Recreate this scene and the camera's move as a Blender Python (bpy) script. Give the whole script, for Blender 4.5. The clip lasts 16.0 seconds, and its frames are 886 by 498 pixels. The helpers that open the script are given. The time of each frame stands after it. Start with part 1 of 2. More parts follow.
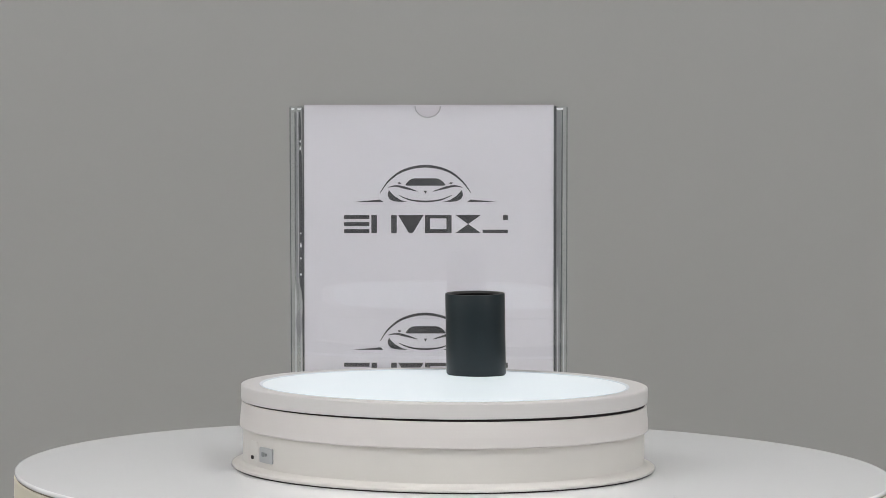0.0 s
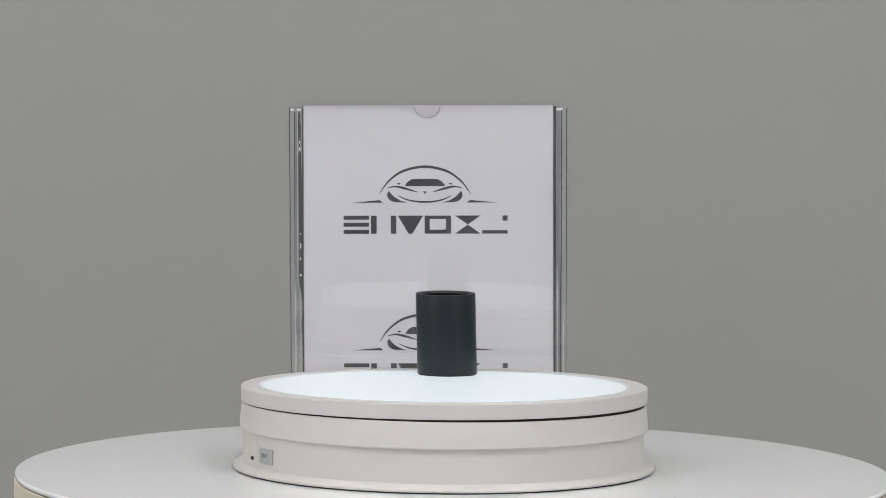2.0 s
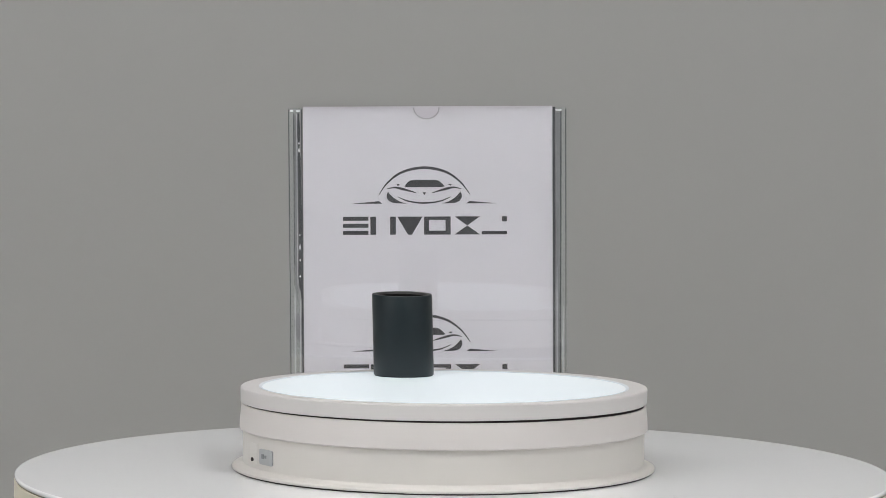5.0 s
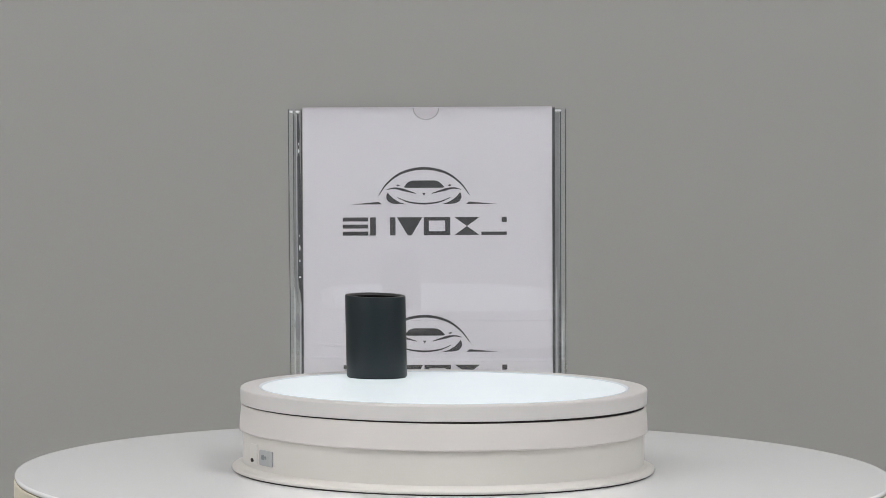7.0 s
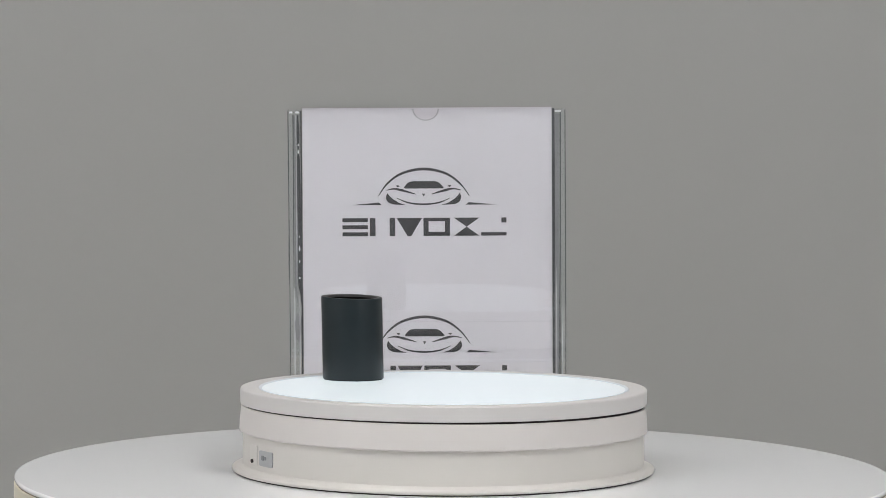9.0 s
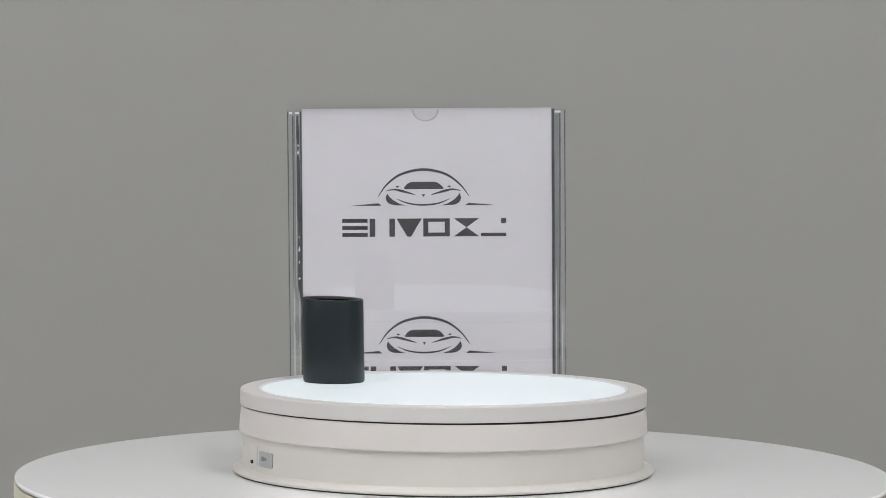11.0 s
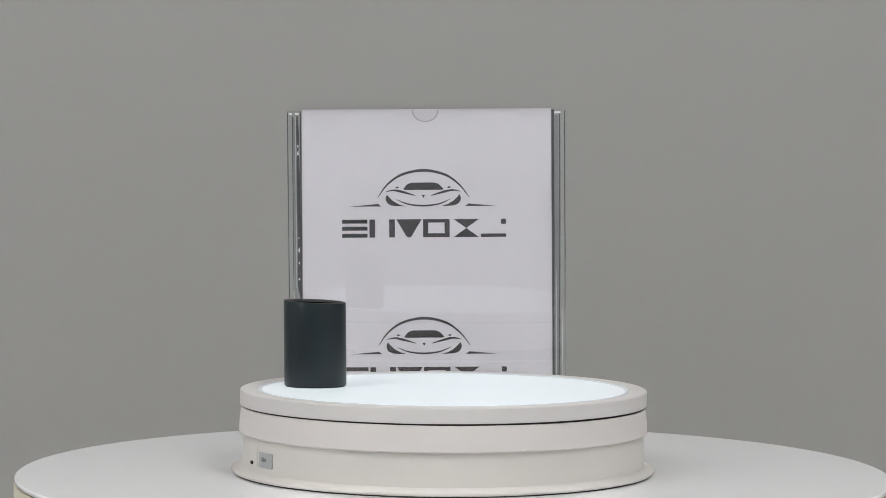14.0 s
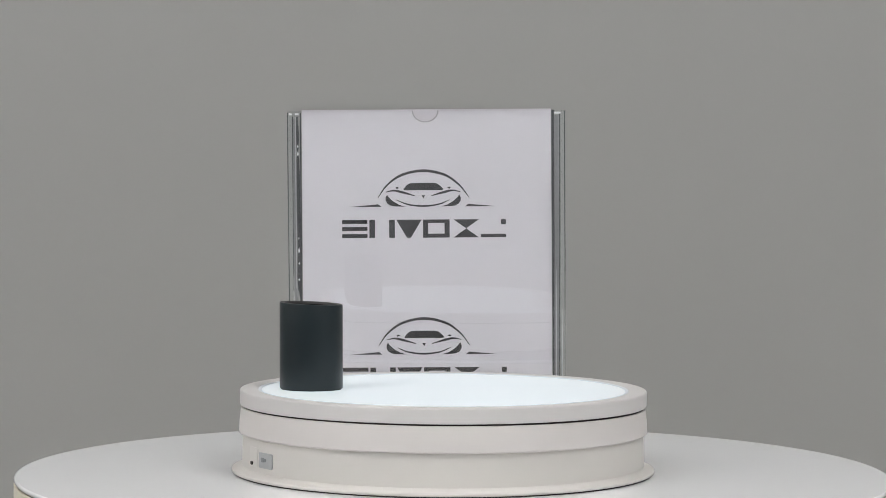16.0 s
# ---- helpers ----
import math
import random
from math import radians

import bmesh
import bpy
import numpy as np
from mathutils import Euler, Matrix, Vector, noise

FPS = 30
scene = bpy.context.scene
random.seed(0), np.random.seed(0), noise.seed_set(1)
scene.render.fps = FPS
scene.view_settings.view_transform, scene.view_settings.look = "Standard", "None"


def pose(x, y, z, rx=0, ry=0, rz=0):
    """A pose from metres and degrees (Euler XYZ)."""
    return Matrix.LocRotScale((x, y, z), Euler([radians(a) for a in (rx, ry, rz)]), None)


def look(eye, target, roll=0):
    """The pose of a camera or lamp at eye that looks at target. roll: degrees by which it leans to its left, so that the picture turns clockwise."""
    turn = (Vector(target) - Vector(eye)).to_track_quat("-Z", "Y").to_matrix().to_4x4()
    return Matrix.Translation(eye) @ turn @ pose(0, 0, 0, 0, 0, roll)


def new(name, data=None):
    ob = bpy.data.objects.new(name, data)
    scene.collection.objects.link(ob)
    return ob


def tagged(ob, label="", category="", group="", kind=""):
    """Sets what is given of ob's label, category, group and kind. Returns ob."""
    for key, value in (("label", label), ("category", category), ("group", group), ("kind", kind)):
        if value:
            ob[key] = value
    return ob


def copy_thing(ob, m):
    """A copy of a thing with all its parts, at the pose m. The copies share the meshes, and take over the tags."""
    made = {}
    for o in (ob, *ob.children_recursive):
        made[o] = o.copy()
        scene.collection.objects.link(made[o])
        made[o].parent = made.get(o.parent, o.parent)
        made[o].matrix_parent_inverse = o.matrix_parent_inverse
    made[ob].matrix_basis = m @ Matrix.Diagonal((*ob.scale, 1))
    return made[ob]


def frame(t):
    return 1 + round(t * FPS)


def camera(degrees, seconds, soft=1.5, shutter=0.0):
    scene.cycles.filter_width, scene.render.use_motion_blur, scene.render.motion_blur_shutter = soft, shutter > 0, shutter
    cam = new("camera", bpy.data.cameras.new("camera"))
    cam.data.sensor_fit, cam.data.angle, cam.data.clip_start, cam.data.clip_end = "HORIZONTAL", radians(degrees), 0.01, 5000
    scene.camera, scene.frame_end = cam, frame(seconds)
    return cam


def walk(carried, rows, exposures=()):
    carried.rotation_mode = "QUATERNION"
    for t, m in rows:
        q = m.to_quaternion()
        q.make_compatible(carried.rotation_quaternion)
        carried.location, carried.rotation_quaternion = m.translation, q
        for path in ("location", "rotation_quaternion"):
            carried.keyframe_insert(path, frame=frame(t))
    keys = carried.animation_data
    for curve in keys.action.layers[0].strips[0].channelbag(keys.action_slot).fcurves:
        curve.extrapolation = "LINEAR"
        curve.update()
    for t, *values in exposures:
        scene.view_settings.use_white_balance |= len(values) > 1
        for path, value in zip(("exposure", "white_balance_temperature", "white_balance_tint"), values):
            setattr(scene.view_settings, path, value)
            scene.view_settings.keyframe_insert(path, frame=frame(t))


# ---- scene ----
cam = camera(21.09, 16.0, soft=0.8)
EYE = Vector((0.0, -1.4157, 0.1753))


def aim(pitch, roll, yaw):
    """The camera on its stand: degrees down, clockwise turn of the picture, degrees to the right."""
    p, y = radians(pitch), radians(yaw)
    way = Vector((math.sin(y) * math.cos(p), math.cos(y) * math.cos(p), -math.sin(p)))
    return look(EYE, EYE + way, roll)


# the stand sags slowly during the shot
walk(cam, [
    (0, aim(1.7721, 0.6793, -0.0726)), (2, aim(1.7595, 0.5992, -0.0641)), (4, aim(1.7451, 0.5251, -0.0562)),
    (6, aim(1.7297, 0.4595, -0.0490)), (8, aim(1.7141, 0.4051, -0.0427)), (10, aim(1.6990, 0.3645, -0.0375)),
    (12, aim(1.6853, 0.3450, -0.0336)), (14, aim(1.6738, 0.3400, -0.0312)), (16, aim(1.6651, 0.3400, -0.0304)),
])

# ---- light ----
world = bpy.data.worlds.new("world")
scene.world = world
world.use_nodes = True
world.node_tree.nodes["Background"].inputs[0].default_value = (0.6, 0.65, 0.7, 1)
world.node_tree.nodes["Background"].inputs[1].default_value = 0.05
scene.view_settings.exposure = 0.0
PANEL_GLOW = 8.35
PLATE_GLOW = 0.38


# ---- materials ----
def material(name, colour, rough=0.5, metal=0.0, spread=0.0, size=30.0, bump=0.0, bump_size=400.0, coat=0.0, spec=0.5,
             wear=0.0, wear_size=6.0):
    """A painted or moulded surface: colour uneven at two scales, fine relief."""
    m = bpy.data.materials.new(name)
    m.use_nodes = True
    n, ln = m.node_tree.nodes, m.node_tree.links
    b = n["Principled BSDF"]
    b.inputs["Base Color"].default_value = (*colour, 1)
    b.inputs["Roughness"].default_value = rough
    b.inputs["Metallic"].default_value = metal
    b.inputs["Coat Weight"].default_value = coat
    b.inputs["Specular IOR Level"].default_value = spec
    tc = n.new("ShaderNodeTexCoord")
    if spread or wear:
        fine, broad = n.new("ShaderNodeTexNoise"), n.new("ShaderNodeTexNoise")
        fine.inputs["Scale"].default_value, fine.inputs["Detail"].default_value = size, 5
        broad.inputs["Scale"].default_value, broad.inputs["Detail"].default_value = wear_size, 3
        add = n.new("ShaderNodeMix")
        add.data_type = "RGBA"
        add.inputs[6].default_value = (*[c * (1 - spread) for c in colour], 1)
        add.inputs[7].default_value = (*[min(1, c * (1 + spread)) for c in colour], 1)
        ln.new(tc.outputs["Object"], fine.inputs["Vector"])
        ln.new(tc.outputs["Object"], broad.inputs["Vector"])
        mix = n.new("ShaderNodeMix")
        mix.inputs[0].default_value = wear
        ln.new(fine.outputs["Fac"], mix.inputs[2])
        ln.new(broad.outputs["Fac"], mix.inputs[3])
        ln.new(mix.outputs[0], add.inputs[0])
        ln.new(add.outputs[2], b.inputs["Base Color"])
        ramp = n.new("ShaderNodeMapRange")
        ramp.inputs["To Min"].default_value, ramp.inputs["To Max"].default_value = rough * 0.85, min(1, rough * 1.15)
        ln.new(broad.outputs["Fac"], ramp.inputs["Value"])
        ln.new(ramp.outputs["Result"], b.inputs["Roughness"])
    if bump:
        tex, bm = n.new("ShaderNodeTexNoise"), n.new("ShaderNodeBump")
        tex.inputs["Scale"].default_value, tex.inputs["Detail"].default_value = bump_size, 4
        bm.inputs["Strength"].default_value, bm.inputs["Distance"].default_value = bump, 0.001
        ln.new(tc.outputs["Object"], tex.inputs["Vector"])
        ln.new(tex.outputs["Fac"], bm.inputs["Height"])
        ln.new(bm.outputs["Normal"], b.inputs["Normal"])
    return m


def glass(name, colour, rough=0.0, ior=1.49):
    m = bpy.data.materials.new(name)
    m.use_nodes = True
    b = m.node_tree.nodes["Principled BSDF"]
    b.inputs["Base Color"].default_value = (*colour, 1)
    b.inputs["Transmission Weight"].default_value = 1
    b.inputs["Roughness"].default_value = rough
    b.inputs["IOR"].default_value = ior
    return m


def glowing(name, base, colour, strength, rough=0.4):
    m = material(name, base, rough, spread=0.01, size=60)
    b = m.node_tree.nodes["Principled BSDF"]
    b.inputs["Emission Color"].default_value = (*colour, 1)
    b.inputs["Emission Strength"].default_value = strength
    return m


WALL = material("grey_wall_paint", (0.3785, 0.3785, 0.3645), 0.8, spread=0.02, size=14, bump=0.03, bump_size=260, wear=0.6, wear_size=2.5)
ROOM = material("white_wall_paint", (0.66, 0.66, 0.655), 0.8, spread=0.02, size=10, bump=0.1, bump_size=200)
# tones of unseen walls, chosen to steer the bounced light
FACING = material("mid_grey_wall_paint", (0.35, 0.35, 0.345), 0.8, spread=0.02, size=10, bump=0.1, bump_size=200)
SIDE = material("light_grey_wall_paint", (0.45, 0.45, 0.445), 0.8, spread=0.03, size=10, bump=0.05, bump_size=200)
FLOOR = material("grey_floor", (0.52, 0.51, 0.50), 0.45, spread=0.06, size=20, bump=0.05)
TABLE = material("white_gloss_laminate", (0.88, 0.885, 0.895), 0.03, spread=0.012, size=25, bump=0.002, bump_size=60, wear=0.7, wear_size=7, spec=0.5)
CREAM = material("cream_lacquer", (0.72, 0.67, 0.55), 0.45, spread=0.02, size=40, bump=0.02)
SEAM = material("brown_seam_shade", (0.20, 0.175, 0.13), 0.8, spread=0.1)
LOWER = material("cream_plastic", (0.645, 0.621, 0.584), 0.5, spread=0.012, size=80, bump=0.03, bump_size=900, wear=0.6, wear_size=20)
SHELL = material("cream_white_plastic", (0.655, 0.622, 0.602), 0.48, spread=0.012, size=80, bump=0.03, bump_size=900, wear=0.6, wear_size=20)
RING = material("warm_white_plastic", (0.645, 0.623, 0.610), 0.5, spread=0.012, size=80, bump=0.03, bump_size=900, wear=0.6, wear_size=20)
# near-black: rubber foot, and shade painted into the platform gap and socket
GAP = material("black_rubber_and_gap_shade", (0.012, 0.006, 0.005), 0.7, spread=0.2)
PLATE = glowing("lit_frosted_plate", (0.60, 0.62, 0.635), (0.80, 0.93, 1.0), PLATE_GLOW)
BUTTON = material("grey_switch_plastic", (0.42, 0.435, 0.44), 0.4, spread=0.02, size=200)
ICON = material("dark_grey_print", (0.24, 0.25, 0.26), 0.5, spread=0.05)
BEZEL = material("pale_blue_grey_plastic", (0.76, 0.785, 0.815), 0.4, spread=0.02, size=80)
PORT = material("pale_plastic", (0.655, 0.632, 0.595), 0.3, spread=0.01, size=80)
RUBBER = material("black_rubber", (0.013, 0.0205, 0.0240), 0.36, spread=0.25, size=120, bump=0.10, bump_size=1400, wear=0.6, wear_size=45, spec=0.36)
RUBBER_CUT = material("cut_black_rubber", (0.030, 0.0285, 0.029), 0.5, spread=0.25, size=300, bump=0.2, bump_size=1200)
# darker than the rubber itself: shade painted inside the sleeve and at its base
RUBBER_SHADE = material("black_rubber_shade", (0.005, 0.0045, 0.0045), 0.85, spread=0.25, size=200, spec=0.1)
ACRYLIC = glass("clear_acrylic", (0.97, 0.985, 0.985))
PAPER = material("white_paper", (0.646, 0.622, 0.664), 0.75, spread=0.008, size=40, bump=0.04, bump_size=700, wear=0.5, wear_size=9)
# three tones painted for light bent and trapped in the clear edges
EDGE_DARK = material("dark_edge_refraction", (0.075, 0.078, 0.085), 0.35, spread=0.3, size=90, wear=0.7, wear_size=25)
EDGE_GREY = material("grey_edge_refraction", (0.265, 0.265, 0.275), 0.4, spread=0.2, size=120, wear=0.7, wear_size=30)
EDGE_PALE = material("pale_edge_refraction", (0.56, 0.57, 0.58), 0.35, spread=0.08, size=120, wear=0.6, wear_size=30)
# near-white for highlights painted on the cut ends, and for pale spots
EDGE_WHITE = material("white_edge_mark", (0.85, 0.86, 0.87), 0.5, spread=0.05, size=200)
NOTCH = material("notch_edge_shade", (0.40, 0.40, 0.42), 0.3, spread=0.1, size=200)
INK = material("charcoal_ink", (0.045, 0.045, 0.05), 0.7, spread=0.1, size=150)
LAMP = glowing("lamp_diffuser", (0.8, 0.8, 0.8), (1.0, 0.995, 1.0), PANEL_GLOW)
METAL = material("white_metal", (0.75, 0.75, 0.75), 0.4, spread=0.02)


# ---- mesh helpers ----
def mesh(name, bm, mat, smooth=None):
    me = bpy.data.meshes.new(name)
    bmesh.ops.recalc_face_normals(bm, faces=bm.faces)
    if smooth is not None:
        for f in bm.faces:
            f.smooth = True
        for e in bm.edges:
            e.smooth = len(e.link_faces) == 2 and e.calc_face_angle(3) < radians(smooth)
    bm.to_mesh(me)
    bm.free()
    me.materials.append(mat)
    return me


def part(name, bm, mat, parent=None, label="", smooth=None):
    ob = new(name, mesh(name, bm, mat, smooth))
    ob.parent = parent
    return tagged(ob, label)


def box(bm, x0, x1, y0, y1, z0, z1, bevel=0.0, segments=2):
    made = bmesh.ops.create_cube(bm, size=1, matrix=Matrix.LocRotScale(
        ((x0 + x1) / 2, (y0 + y1) / 2, (z0 + z1) / 2), None, (x1 - x0, y1 - y0, z1 - z0)))
    if bevel:
        edges = {e for v in made["verts"] for e in v.link_edges}
        bmesh.ops.bevel(bm, geom=list(edges), offset=bevel, segments=segments, profile=0.5, affect="EDGES")
    return bm


def lathe(profile, steps=160, closed=True):
    """A ring or disc turned round z from (radius, height) pairs."""
    bm = bmesh.new()
    # guard rings near the ends of long runs keep the shading of rounded edges local
    guarded = []
    for k, (r0, z0) in enumerate(profile):
        guarded.append((r0, z0))
        if k + 1 == len(profile) and not closed:
            break
        r1, z1 = profile[(k + 1) % len(profile)]
        length = math.hypot(r1 - r0, z1 - z0)
        if length > 0.003:
            for f in (0.0002 / length, 1 - 0.0002 / length):
                guarded.append((r0 + (r1 - r0) * f, z0 + (z1 - z0) * f))
    rings = []
    for r, z in guarded:
        if r < 1e-6:
            rings.append([bm.verts.new((0, 0, z))] * steps)
            continue
        ring = []
        for i in range(steps):
            a = 2 * math.pi * i / steps
            ring.append(bm.verts.new((r * math.cos(a), r * math.sin(a), z)))
        rings.append(ring)
    n = len(rings)
    for k in range(n if closed else n - 1):
        a, b = rings[k], rings[(k + 1) % n]
        for i in range(steps):
            j = (i + 1) % steps
            vs = list(dict.fromkeys((a[i], a[j], b[j], b[i])))
            if len(vs) > 2:
                bm.faces.new(vs)
    return bm


def on_drum(outline, radius, depth, turn, z):
    """A flat shape (u along the drum, v up) laid on an upright drum at the turn (degrees from the front), depth proud of it."""
    bm = bmesh.new()
    loops = []
    for r in (radius - 0.001, radius + depth):
        vs = []
        for u, v in outline:
            a = radians(turn) + u / radius
            vs.append(bm.verts.new((r * math.sin(a), -r * math.cos(a), z + v)))
        loops.append(vs)
    n = len(outline)
    for i in range(n):
        bm.faces.new((loops[0][i], loops[0][(i + 1) % n], loops[1][(i + 1) % n], loops[1][i]))
    bm.faces.new(loops[1])
    bm.faces.new(loops[0])
    return bm


def round_rect(w, h, r, steps=5):
    pts = []
    for cx, cy, a0 in ((w / 2 - r, h / 2 - r, 0), (-w / 2 + r, h / 2 - r, 90), (-w / 2 + r, -h / 2 + r, 180), (w / 2 - r, -h / 2 + r, 270)):
        for i in range(steps + 1):
            a = radians(a0 + 90 * i / steps)
            pts.append((cx + r * math.cos(a), cy + r * math.sin(a)))
    return pts


# ---- room ----
TOP = 0.0018       # table top
GROUND = -0.76
CEILING = 1.80
BACK = 0.600       # the grey wall's face
NEAR, WEST, EAST = -3.8, -2.45, 2.1


def slab(name, mat, x0, x1, y0, y1, z0, z1, label, category):
    return tagged(part(name, box(bmesh.new(), x0, x1, y0, y1, z0, z1), mat), label, category, kind="structure")


slab("wall_north", WALL, WEST - 0.12, EAST + 0.12, BACK, BACK + 0.12, GROUND, CEILING, "matt grey painted plain wall behind the display", "wall")
# three unseen walls added to close the room; their tones shape the light
slab("wall_south", FACING, WEST - 0.12, EAST + 0.12, NEAR - 0.12, NEAR, GROUND, CEILING, "unseen mid grey wall added facing the display, toned to shape the light", "wall")
slab("wall_west", ROOM, WEST - 0.12, WEST, NEAR, BACK, GROUND, CEILING, "unseen pale grey wall added on the left, toned to shape the light", "wall")
slab("wall_east", SIDE, EAST, EAST + 0.12, NEAR, BACK, GROUND, CEILING, "unseen light grey wall added on the right, toned to shape the light", "wall")
slab("floor", FLOOR, WEST - 0.12, EAST + 0.12, NEAR - 0.12, BACK + 0.12, GROUND - 0.1, GROUND, "plain grey floor", "floor")
slab("ceiling", ROOM, WEST - 0.12, EAST + 0.12, NEAR - 0.12, BACK + 0.12, CEILING, CEILING + 0.1, "plain pale ceiling", "ceiling")


def ceiling_light(m):
    lamp = new("ceiling_light")
    bm = bmesh.new()
    for x0, x1, y0, y1 in ((-0.62, 0.62, -0.32, -0.30), (-0.62, 0.62, 0.30, 0.32), (-0.62, -0.60, -0.30, 0.30), (0.60, 0.62, -0.30, 0.30)):
        box(bm, x0, x1, y0, y1, -0.03, 0)
    part("frame", bm, METAL, lamp)
    part("diffuser", box(bmesh.new(), -0.60, 0.60, -0.30, 0.30, -0.022, -0.002), LAMP, lamp, "glowing white diffuser")
    lamp.matrix_basis = m
    return tagged(lamp, "flat white ceiling panel light, switched on", "ceiling light", "ceiling panel lights")


first = ceiling_light(pose(-1.00, -0.90, CEILING))
for x, y in ((0.95, -0.90), (-1.75, -1.65), (1.35, -2.0)):
    copy_thing(first, pose(x, y, CEILING))


# ---- round display table ----
def arc(cx, cz, r, a0, a1, n=5):
    return [(cx + r * math.cos(radians(a0 + (a1 - a0) * i / n)), cz + r * math.sin(radians(a0 + (a1 - a0) * i / n))) for i in range(n + 1)]


def display_table():
    table = new("display_table")
    r = 0.2587
    edge = [(0, -0.0028), (r - 0.0010, -0.0028)] + [(r - 0.0003, -0.0023)]
    edge += arc(r - 0.0012, -0.0012, 0.0012, 0, 90, 5) + [(0, 0)]
    part("tabletop", lathe(edge, 256, closed=False), TABLE, table, "glossy white round top", 40)
    # seam between top and drum, its shade put into the brown
    part("seam", lathe([(0, -0.0034), (r - 0.0009, -0.0034), (r - 0.0009, -0.0027), (0, -0.0027)], 128, closed=False), SEAM, table, "thin seam with its shade painted brown", 40)
    h = GROUND
    part("drum", lathe([(0, h - TOP), (r - 0.002, h - TOP), (r, h - TOP + 0.002), (r, -0.0048)] + arc(r - 0.0008, -0.0042, 0.0008, 0, 90, 4) + [(0, -0.0034)], 256, closed=False), CREAM, table, "cream lacquered drum", 40)
    table.matrix_basis = pose(0.006, 0.0035, TOP)
    return tagged(table, "round drum table with glossy white top and cream side", "table")


display_table()


# ---- turntable ----
ASKEW = 0.0026     # the platform's rise across its radius
SAG = (0.0019, -0.0010)    # fall of the shell's upper edge


def askew(bm):
    for v in bm.verts:
        v.co.z += ASKEW * v.co.x
    return bm


def sagging(bm):
    for v in bm.verts:
        v.co.z -= (SAG[0] * v.co.x + SAG[1] * v.co.y) * max(0, min(1, (v.co.z - 0.034) / 0.004))
    return bm


def turntable():
    stand = new("turntable")
    part("foot_ring", lathe([(0.090, TOP), (0.1241, TOP), (0.1241, 0.0033), (0.090, 0.0033)]), GAP, stand, "thin dark rubber foot ring", 40)
    part("flange", lathe([(0.100, 0.0026), (0.1249, 0.0026)] + arc(0.1247, 0.0036, 0.0010, -80, 80) + [(0.1222, 0.0049), (0.1205, 0.0054), (0.1196, 0.0066), (0.100, 0.0066)], 192), LOWER, stand, smooth=50)
    part("lower_shell", lathe([(0.100, 0.0062), (0.1194, 0.0062), (0.1192, 0.0265), (0.100, 0.0265)], 192), LOWER, stand, smooth=40)
    part("upper_shell", sagging(lathe([(0.100, 0.0255), (0.1188, 0.0255)] + arc(0.1203, 0.0268, 0.0010, -80, 0) + [(0.1211, 0.0320), (0.1204, 0.0390)]
                              + arc(0.1199, 0.0405, 0.0004, 0, 90, 3) + [(0.100, 0.0409)], 192)), SHELL, stand, smooth=50)
    # black ring fills the gap in place of its shade
    part("gap_shade_ring", lathe([(0.100, 0.0402), (0.1191, 0.0402), (0.1191, 0.0432), (0.100, 0.0432)], 160), GAP, stand, "black ring standing for the shade under the platform", 40)
    platform = part("platform", askew(lathe([(0.0, 0.0421), (0.1200, 0.0421)] + arc(0.1203, 0.0426, 0.0005, -90, 0, 3) + arc(0.1198, 0.0500, 0.0011, 0, 90)
                                      + [(0.1112, 0.0508), (0.1100, 0.0507), (0.1093, 0.0497), (0.0, 0.0497)], 192, closed=False)), RING, stand, "warm white rotating rim", 45)
    part("plate", askew(lathe([(0, 0.0493), (0.1082, 0.0493), (0.1082, 0.0503), (0.1080, 0.0505), (0, 0.0505)], 192, closed=False)), PLATE, platform, "glowing frosted white plate", 40)
    part("bezel", askew(lathe([(0.1079, 0.0500), (0.1101, 0.0500), (0.1101, 0.0508), (0.1098, 0.0511), (0.1085, 0.0508), (0.1079, 0.0504)], 192)), BEZEL, platform, "pale blue-grey sloping bezel round the plate", 50)
    panel = part("switch_panel", on_drum(round_rect(0.0155, 0.0088, 0.0013), 0.1194, 0.0007, -57.7, 0.0145), BUTTON, stand, "grey rounded switch panel")
    for wide, tall, turn in ((0.0030, 0.0026, -59.2), (0.0016, 0.0018, -57.6)):
        part("switch_mark", on_drum(round_rect(wide, tall, 0.0005), 0.1194, 0.0009, turn, 0.0148), ICON, panel, "small dark mark")
    part("port_panel", on_drum(round_rect(0.0125, 0.0115, 0.0014), 0.1194, 0.00012, -66.2, 0.0152), PORT, stand, "pale blank port panel")
    hole = [(0.0019 * math.cos(2 * math.pi * i / 16), 0.0011 * math.sin(2 * math.pi * i / 16)) for i in range(16)]
    part("socket_hole", on_drum(hole, 0.1194, 0.0006, -67.3, 0.0114), GAP, stand, "small dark round hole")
    tagged(stand, "round cream plastic display turntable with glowing white plate", "turntable")
    return stand, platform


stand, platform = turntable()


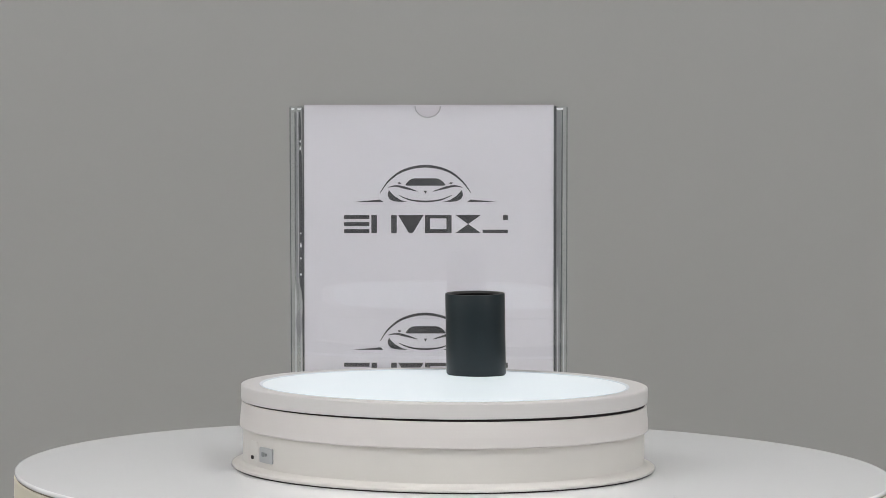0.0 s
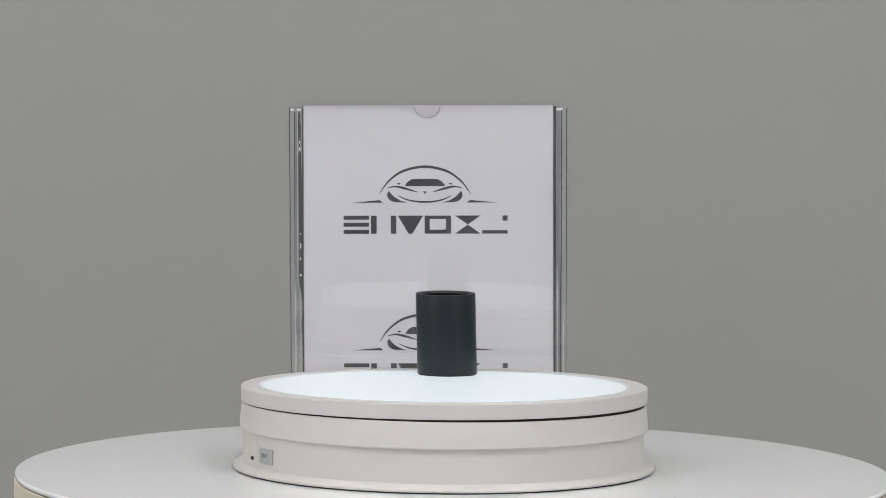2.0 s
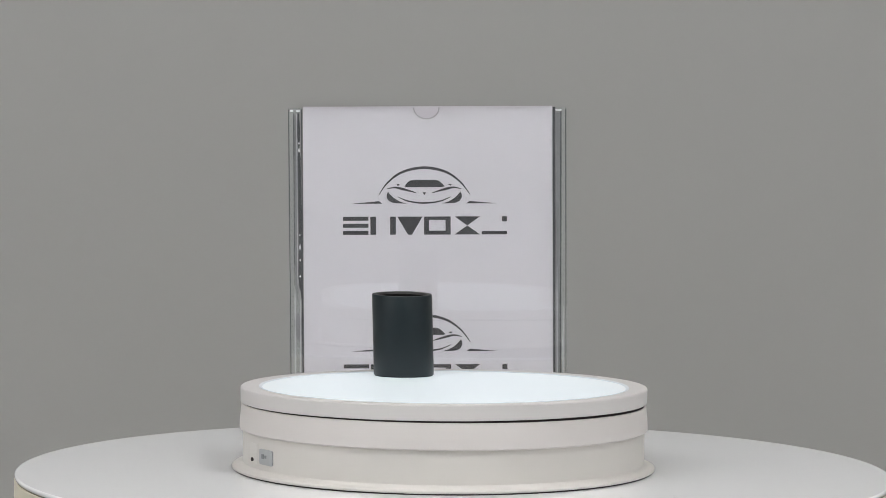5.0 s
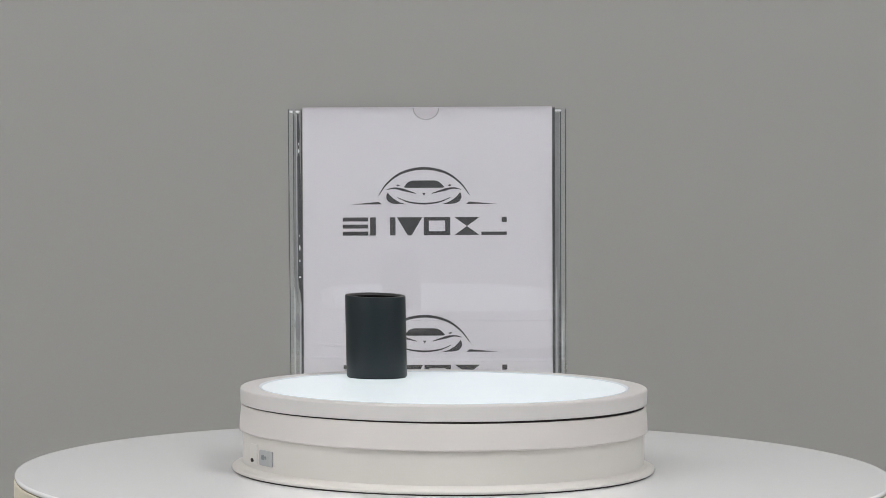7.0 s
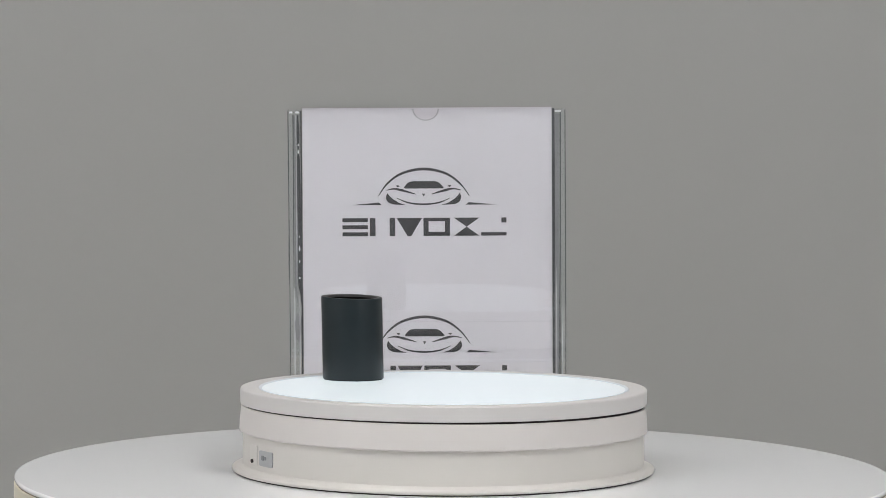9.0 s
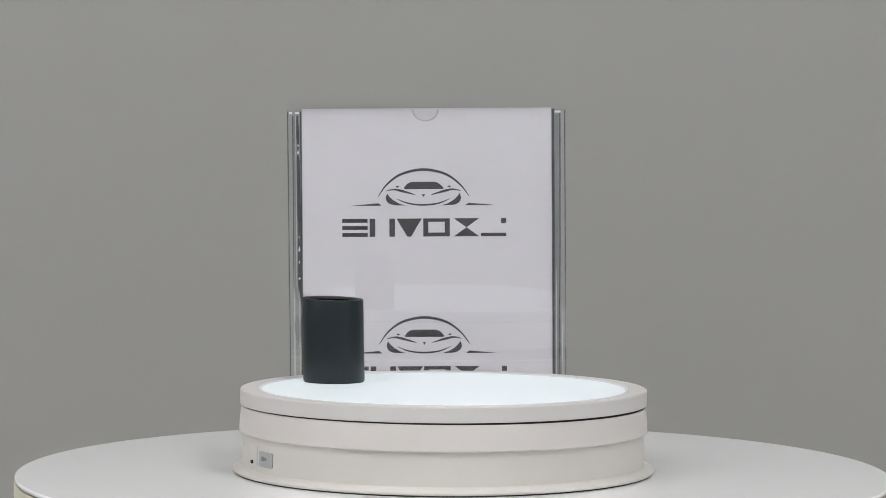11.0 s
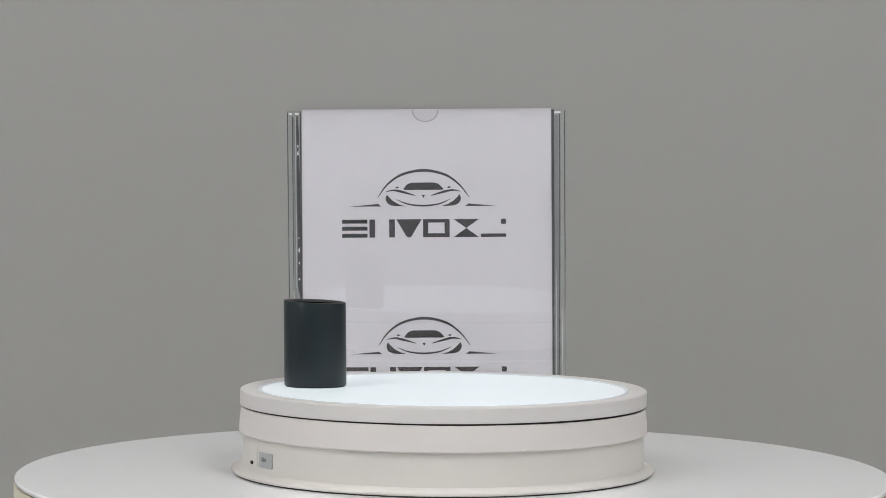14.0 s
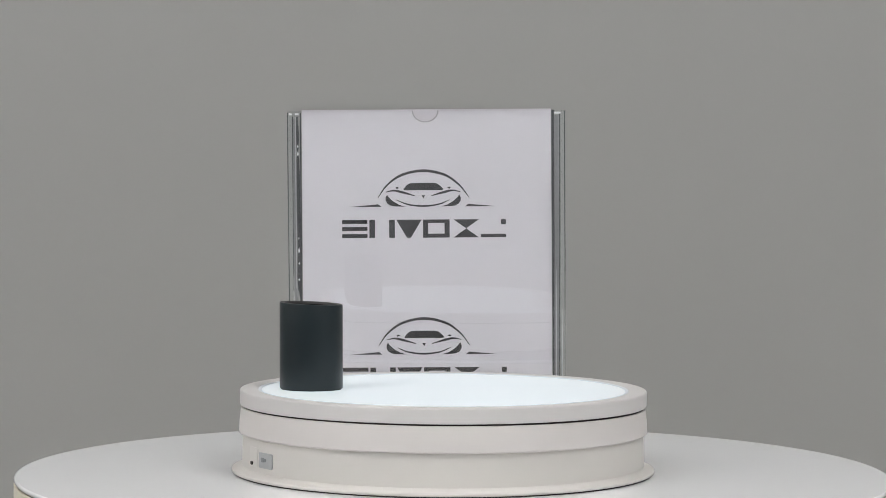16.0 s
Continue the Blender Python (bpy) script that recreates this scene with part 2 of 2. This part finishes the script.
# ---- rubber sleeve on the turntable ----
def sleeve():
    """A short thick tube, slightly squared, cut not quite square; its axis leans. Its wall is moulded in one piece."""
    steps, height = 96, 0.0512
    lean, cut = Vector((-0.026, 0.012)), Vector((0.015, 0.037))

    def ring(bm, r, z, top):
        vs = []
        for i in range(steps):
            a = 2 * math.pi * i / steps
            c, s = math.cos(a), math.sin(a)
            k = r / (abs(c) ** 2.06 + abs(s) ** 2.06) ** (1 / 2.06)
            k *= 1 + 0.003 * math.sin(3 * a + 0.7)
            x, y = k * c, k * s
            zz = z + (cut.x * x + cut.y * y) * top
            vs.append(bm.verts.new((x + lean.x * (zz - height / 2), y + lean.y * (zz - height / 2), zz)))
        return vs

    def skin(rows):
        bm = bmesh.new()
        rs = [ring(bm, r, z, t) for r, z, t in rows]
        for a, b in zip(rs, rs[1:]):
            for i in range(steps):
                j = (i + 1) % steps
                bm.faces.new((a[i], a[j], b[j], b[i]))
        return bm

    ro, ri, h = 0.0187, 0.0155, height
    tube = new("rubber_sleeve")
    outer = [(ro - 0.0002, 0.0006, 0), (ro, 0.0010, 0), (ro, h * 0.33, 0.3), (ro, h * 0.66, 0.65), (ro, h - 0.0005, 1), (ro - 0.0002, h - 0.0001, 1), (ro - 0.0005, h, 1)]
    part("outer_wall", skin(outer), RUBBER, tube, "smooth matt black outer wall", 40)
    # contact shade at the base, painted as a dull black edge
    part("base_shade", skin([(ri, 0.0003, 0), (ro - 0.0008, 0.0, 0), (ro - 0.0006, 0.0005, 0), (ro - 0.0002, 0.0006, 0)]), RUBBER_SHADE, tube, "base edge painted dark for the contact shade", 40)
    part("cut_rim", skin([(ro - 0.0005, h, 1), (ri + 0.0005, h - 0.0001, 1), (ri + 0.0002, h - 0.0006, 1), (ri, h - 0.0015, 1)]), RUBBER_CUT, tube, "dull cut rim", 40)
    # inner wall coloured darker to stand for the shade in the hollow
    part("inner_wall", skin([(ri, h - 0.0015, 1), (ri, h * 0.5, 0.5), (ri, 0.0003, 0)]), RUBBER_SHADE, tube, "inner wall coloured darker for the shade inside", 40)
    return tagged(tube, "short thick black rubber sleeve standing on the lit turntable", "rubber sleeve")


tube = sleeve()


# ---- sign on the wall ----
K = 0.0004772
SIGN = pose(-0.0159, BACK, 0.2347, 0, -0.70, 0)


def flat(bm, pts, y, thick=0.00015):
    front = [bm.verts.new((x, y - thick, z)) for x, z in pts]
    back = [bm.verts.new((x, y, z)) for x, z in pts]
    n = len(pts)
    bm.faces.new(front)
    bm.faces.new(back)
    for i in range(n):
        bm.faces.new((front[i], front[(i + 1) % n], back[(i + 1) % n], back[i]))


def stroke(bm, pts, widths, y, steps=10):
    """A tapered stroke through the points."""
    line = []
    for k in range(len(pts) - 1):
        p0, p1, p2, p3 = pts[max(k - 1, 0)], pts[k], pts[k + 1], pts[min(k + 2, len(pts) - 1)]
        for i in range(steps if k < len(pts) - 2 else steps + 1):
            t = i / steps
            q = [0.5 * (2 * b + (c - a) * t + (2 * a - 5 * b + 4 * c - d) * t * t + (3 * b - a - 3 * c + d) * t ** 3) for a, b, c, d in zip(p0, p1, p2, p3)]
            line.append((*q, widths[k] + (widths[k + 1] - widths[k]) * t))
    n = len(line)
    rows = []
    for i, (x, z, wd) in enumerate(line):
        a, b = line[max(i - 1, 0)], line[min(i + 1, n - 1)]
        dx, dz = b[0] - a[0], b[1] - a[1]
        ln = math.hypot(dx, dz) or 1
        ox, oz = -dz / ln * wd / 2, dx / ln * wd / 2
        rows.append((bm.verts.new((x + ox, y, z + oz)), bm.verts.new((x - ox, y, z - oz))))
    for (a, b), (c, d) in zip(rows, rows[1:]):
        bm.faces.new((a, b, d, c))


def warped_sheet(w, h, thick=0.0026, top=-0.0012):
    """The front sheet: a thumb notch in its top edge, a slight lean and a shallow wave across it."""
    nx, nr, nd = -0.0010, 0.0107, 0.0095
    xs = [-w + (w - 0.015) * i / 16 for i in range(17)] + [nx - nr * math.cos(math.pi * i / 24) for i in range(25)] + [0.015 + (w - 0.015) * i / 16 for i in range(17)]
    levels = 110
    # depth of the wave, summed down the sheet
    wave, g = [0.0], 0.0
    for k in range(1, 401):
        z = top - (h + top) * k / 400
        u = (z + 0.162) / 0.012
        g -= (0.0070 - 0.0145 * math.sin(0.9 * u) * math.exp(-(u / 2.6) ** 2)) * (h + top) / 400
        wave.append(g)
    bm = bmesh.new()
    cols = []
    for x in xs:
        d = nd * math.sqrt(max(0, 1 - ((x - nx) / nr) ** 2)) if abs(x - nx) < nr else 0
        t0 = top - d
        pair = ([], [])
        for k in range(levels + 1):
            z = t0 + (-h - t0) * k / levels
            s = (top - z) / (h + top) * 400
            i = min(int(s), 399)
            y = -0.0060 + wave[i] + (wave[i + 1] - wave[i]) * (s - i) - 0.059 * (x - 0.0124) ** 2
            pair[0].append(bm.verts.new((x, y - thick, z)))
            pair[1].append(bm.verts.new((x, y, z)))
        cols.append(pair)
    for (f0, b0), (f1, b1) in zip(cols, cols[1:]):
        for k in range(levels):
            bm.faces.new((f0[k], f1[k], f1[k + 1], f0[k + 1]))
            bm.faces.new((b0[k], b0[k + 1], b1[k + 1], b1[k]))
        bm.faces.new((f0[0], b0[0], b1[0], f1[0]))
        bm.faces.new((f0[-1], f1[-1], b1[-1], b0[-1]))
    for f, b in (cols[0], cols[-1]):
        for k in range(levels):
            bm.faces.new((f[k], f[k + 1], b[k + 1], b[k]))
    return bm


def sign_holder():
    holder = new("sign_holder")
    w, h = 0.1173, 0.3040
    part("back_sheet", box(bmesh.new(), -w, w, -0.0032, -0.0006, -h, -0.0012, 0.0003, 1), ACRYLIC, holder)
    front = part("front_sheet", warped_sheet(w, h), ACRYLIC, holder, "clear front sheet with a thumb notch", 30)
    for x0, x1 in ((-0.1130, -0.1085), (0.1085, 0.1130)):
        part("spacer", box(bmesh.new(), x0, x1, -0.0052, -0.0034, -h + 0.004, -0.0030, 0.0002, 1), ACRYLIC, holder, "clear spacer strip")
    part("bottom_strip", box(bmesh.new(), -0.1080, 0.1080, -0.0052, -0.0034, -h + 0.001, -h + 0.005), ACRYLIC, holder)

    def edge_strip(name, mat, y, rows, label):
        """Uneven strip of painted refraction along the side; rows of height, middle and width."""
        bm = bmesh.new()
        side = []
        for (v0, u0, w0), (v1, u1, w1) in zip(rows, rows[1:]):
            for i in range(6):
                t = i / 6
                e = t * t * (3 - 2 * t)
                side.append((v0 + (v1 - v0) * t, u0 + (u1 - u0) * e, w0 + (w1 - w0) * e))
        side.append(rows[-1])
        loops = []
        for v, u, w in side:
            z = -(v - 185) * K
            loops.append([bm.verts.new(((u + d * w / 2 - 759) * K, yy, z)) for d, yy in ((-1, y), (1, y), (1, y + 0.0004), (-1, y + 0.0004))])
        for p, q in zip(loops, loops[1:]):
            for i in range(4):
                bm.faces.new((p[i], p[(i + 1) % 4], q[(i + 1) % 4], q[i]))
        bm.faces.new(loops[0])
        bm.faces.new(loops[-1])
        return part(name, bm, mat, holder, label)

    dark, grey, pale = "dark line painted for light bent in the acrylic edge", "grey strip painted for light bent in the acrylic edge", "pale streak painted for light bent in the acrylic edge"
    # dark and pale lines of the edge refraction, put in as coloured strips
    edge_strip("edge_dark_line", EDGE_DARK, -0.0050, [(190, 513.6, 1.5), (420, 514.2, 1.4), (560, 515, 1.2), (800, 515.5, 1.2)], dark)
    edge_strip("edge_dark_line", EDGE_DARK, -0.0050, [(197, 522.4, 2.0), (420, 522.2, 1.4), (505, 521.5, 0.3)], dark)
    edge_strip("edge_dark_line", EDGE_DARK, -0.0050, [(197, 530.3, 2.6), (230, 531, 5.0), (250, 531, 3.6), (260, 531, 1.4), (276, 531.4, 5.0), (330, 532.0, 6.0),
                                            (420, 532.8, 6.2), (480, 533.0, 8.0), (500, 533.2, 6.5), (517, 535, 3.0), (535, 536.2, 2.0)], dark)
    edge_strip("edge_dark_line", EDGE_DARK, -0.0044, [(190, 536.4, 1.9), (540, 536.4, 2.2), (562, 536.2, 3.4), (585, 536.2, 3.2), (615, 536.4, 2.4), (800, 536.4, 2.4)], dark)
    edge_strip("edge_grey_strip", EDGE_GREY, -0.0039, [(200, 526, 5.0), (420, 526, 5.5), (500, 525.5, 4.0), (530, 528, 1.5)], grey)
    edge_strip("edge_grey_strip", EDGE_GREY, -0.0039, [(548, 528, 1.0), (562, 528, 13), (584, 528, 12), (602, 530, 1.0)], grey)
    edge_strip("streak", EDGE_PALE, -0.0045, [(503, 522.5, 0.4), (530, 523, 2.6), (556, 523, 2.6), (568, 523, 0.8), (592, 523, 2.8), (800, 523, 3.2)], pale)
    edge_strip("streak", EDGE_PALE, -0.0045, [(516, 531.5, 0.4), (536, 532, 1.8), (558, 532, 1.6), (570, 532, 0.6), (595, 532, 1.8), (800, 532, 2.0)], pale)
    edge_strip("edge_dark_line", EDGE_DARK, -0.0050, [(187, 982.3, 4.6), (400, 982.3, 4.8), (560, 982.0, 3.4), (800, 981.6, 2.4)], dark)
    edge_strip("edge_grey_strip", EDGE_GREY, -0.0039, [(197, 988.6, 8.0), (400, 988.2, 8.0), (560, 987.6, 8.0), (800, 987.2, 8.0)], grey)
    edge_strip("streak", EDGE_PALE, -0.0045, [(198, 527.2, 1.4), (330, 527.4, 1.2), (440, 527.4, 1.4), (500, 527.0, 0.4)], pale)
    edge_strip("streak", EDGE_PALE, -0.0045, [(470, 987.6, 0.4), (560, 987.2, 1.8), (800, 986.8, 1.8)], pale)
    edge_strip("edge_dark_line", EDGE_DARK, -0.0050, [(194, 994.6, 2.0), (400, 994.0, 1.8), (560, 992.8, 2.2), (800, 992.2, 2.0)], dark)
    edge_strip("streak", EDGE_PALE, -0.0045, [(540, 998.5, 0.4), (610, 997.6, 2.2), (800, 997.2, 2.6)], pale)
    edge_strip("edge_dark_line", EDGE_DARK, -0.0050, [(190, 1003.2, 1.7), (400, 1003.0, 1.5), (600, 1002.4, 0.8), (800, 1002.0, 0.6)], dark)
    # highlights of the lights overhead, painted as white strips on the cut ends
    for u, wide in ((518.6, 6.0), (530.0, 7.5), (990.5, 12.0)):
        edge_strip("cut_end_highlight", EDGE_WHITE, -0.0056, [(190.6, u, wide * 0.7), (191.8, u, wide), (194.2, u, wide * 0.8)], "highlight painted white on the cut end")
    # small pale spots along the left dark line
    for u, v, wide, tall in ((531.4, 249.5, 2.4, 5), (531.4, 262, 2.8, 7), (532.2, 412, 1.6, 4), (532.3, 433, 2.8, 10), (532.3, 456, 2.2, 5), (532.3, 485, 3.6, 4)):
        edge_strip("pale_spot", EDGE_WHITE, -0.0056, [(v - tall / 2, u, wide * 0.3), (v + tall * 0.1, u, wide), (v + tall / 2, u, wide * 0.4)], "small pale spot along the edge")
    bm = bmesh.new()
    nx, nr = -0.0010, 0.0107
    # grey stroke painted for the shaded thickness of the notch
    stroke(bm, [(nx - nr * math.cos(math.pi * i / 12), -0.0012 - 0.0095 * math.sin(math.pi * i / 12)) for i in range(13)], [0.0010] * 13, -0.0087, 4)
    part("notch_edge", bm, NOTCH, holder, "grey stroke painted for the shaded notch edge")
    for ob in holder.children:
        ob.visible_shadow = False
    holder.matrix_basis = SIGN
    return tagged(holder, "clear acrylic sign holder fixed to the grey wall", "sign holder")


def emblem(sheet, down, y):
    """Plain arcs and wedges, the same on either side of the middle."""
    bm = bmesh.new()
    mid = 752.5 - 759

    def at(u, v, side=1):
        return ((mid + side * u) * K, -(v - 185 + down) * K)

    stroke(bm, [at(-80, 341), at(-64, 319), at(-38, 301), at(0, 293.5), at(38, 301), at(64, 319), at(81, 341)], [w * K for w in (1, 3, 4.4, 5, 4.4, 3, 1)], y)
    flat(bm, [at(u, v) for u, v in ((-35, 326), (-29, 319), (-24, 316), (-18, 315), (18, 315), (24, 316), (29, 319), (36, 326), (34, 328), (-33, 328))], y, 0.0001)
    stroke(bm, [at(-47, 345), at(-27, 353), at(0, 356), at(27, 353), at(47, 345)], [w * K for w in (1, 2.6, 3.2, 2.6, 1)], y)
    flat(bm, [at(-3, 337), at(3, 337), at(0.4, 342.5)], y, 0.0001)
    for s in (-1, 1):
        stroke(bm, [at(66, 331, s), at(52, 328.5, s), at(37, 331.5, s), at(14, 338, s)], [w * K for w in (1, 3, 4.6, 1)], y)
        flat(bm, [at(u, v, s) for u, v in ((64, 335.5), (66.5, 341), (66.5, 346), (63, 352), (56, 355.5), (48, 356.5), (31, 357), (43, 353.5), (54, 347), (61, 340))], y, 0.0001)
        flat(bm, [at(u, v, s) for u, v in ((42, 324), (45, 322), (49, 322.5), (47, 325.5))], y, 0.0001)
        flat(bm, [at(u, v, s) for u, v in ((130, 357), (80, 352.5), (74, 357))], y, 0.0001)
    part("printed_emblem", bm, INK, sheet, "charcoal printed emblem of arcs")


def paper_sheet():
    sheet = new("paper_sheet")
    y = -0.0042
    bm = bmesh.new()
    box(bm, -0.1052, 0.1052, y, y + 0.0004, -0.2970, 0.0, 0.0)
    part("paper", bm, PAPER, sheet)
    # plain shapes where the lettering stands, (u, v) in a cell 45 wide and 32 high
    bars = [[(0, a), (45, a), (45, a + 7), (0, a + 7)] for a in (0, 12.5, 25)]
    posts = [[(a, 0), (a + 10, 0), (a + 10, 32), (a, 32)] for a in (0, 35)]
    wedge = [[(0, 0), (45, 0), (26, 32), (19, 32)]]
    hollow = [[(0, 0), (47, 0), (47, 6), (0, 6)], [(0, 6), (9, 6), (9, 25), (0, 25)], [(38, 6), (47, 6), (47, 25), (38, 25)], [(0, 25), (47, 25), (47, 32), (0, 32)]]
    glass_shape = [[(0, 0), (45, 0), (22.5, 16)], [(0, 32), (22.5, 16), (45, 32)]]
    corner = [[(36, 0), (45, 0), (45, 9), (36, 9)], [(0, 26), (45, 26), (45, 32), (0, 32)]]
    cells = ((608.5, bars), (657, posts), (704.5, wedge), (752, hollow), (806, glass_shape), (854, corner))
    for down in (0, 262.0):
        emblem(sheet, down, y - 0.0001)
        for left, shapes in cells:
            bm = bmesh.new()
            for pts in shapes:
                flat(bm, [((left + u - 759) * K, -(380 + v - 185 + down) * K) for u, v in pts], y, 0.0001)
            part("printed_shape", bm, INK, sheet, "charcoal printed plain shape")
    sheet.matrix_basis = SIGN
    return tagged(sheet, "white printed paper sheet inside the clear sign holder", "paper sheet")


sign_holder()
paper_sheet()


# ---- what turns ----
def motions():
    rate, start, radius = 6.654, -14.02, 0.0790
    turning, riding = [], []
    for k in range(17):
        a = start + rate * k
        turning.append((k, pose(0, 0, 0, 0, 0, rate * k)))
        riding.append((k, pose(0.0001 - radius * math.sin(radians(a)), radius * math.cos(radians(a)), 0.0505 + ASKEW * 0.0191, 0, -math.degrees(ASKEW), rate * k)))
    walk(platform, turning)
    walk(tube, riding)


motions()
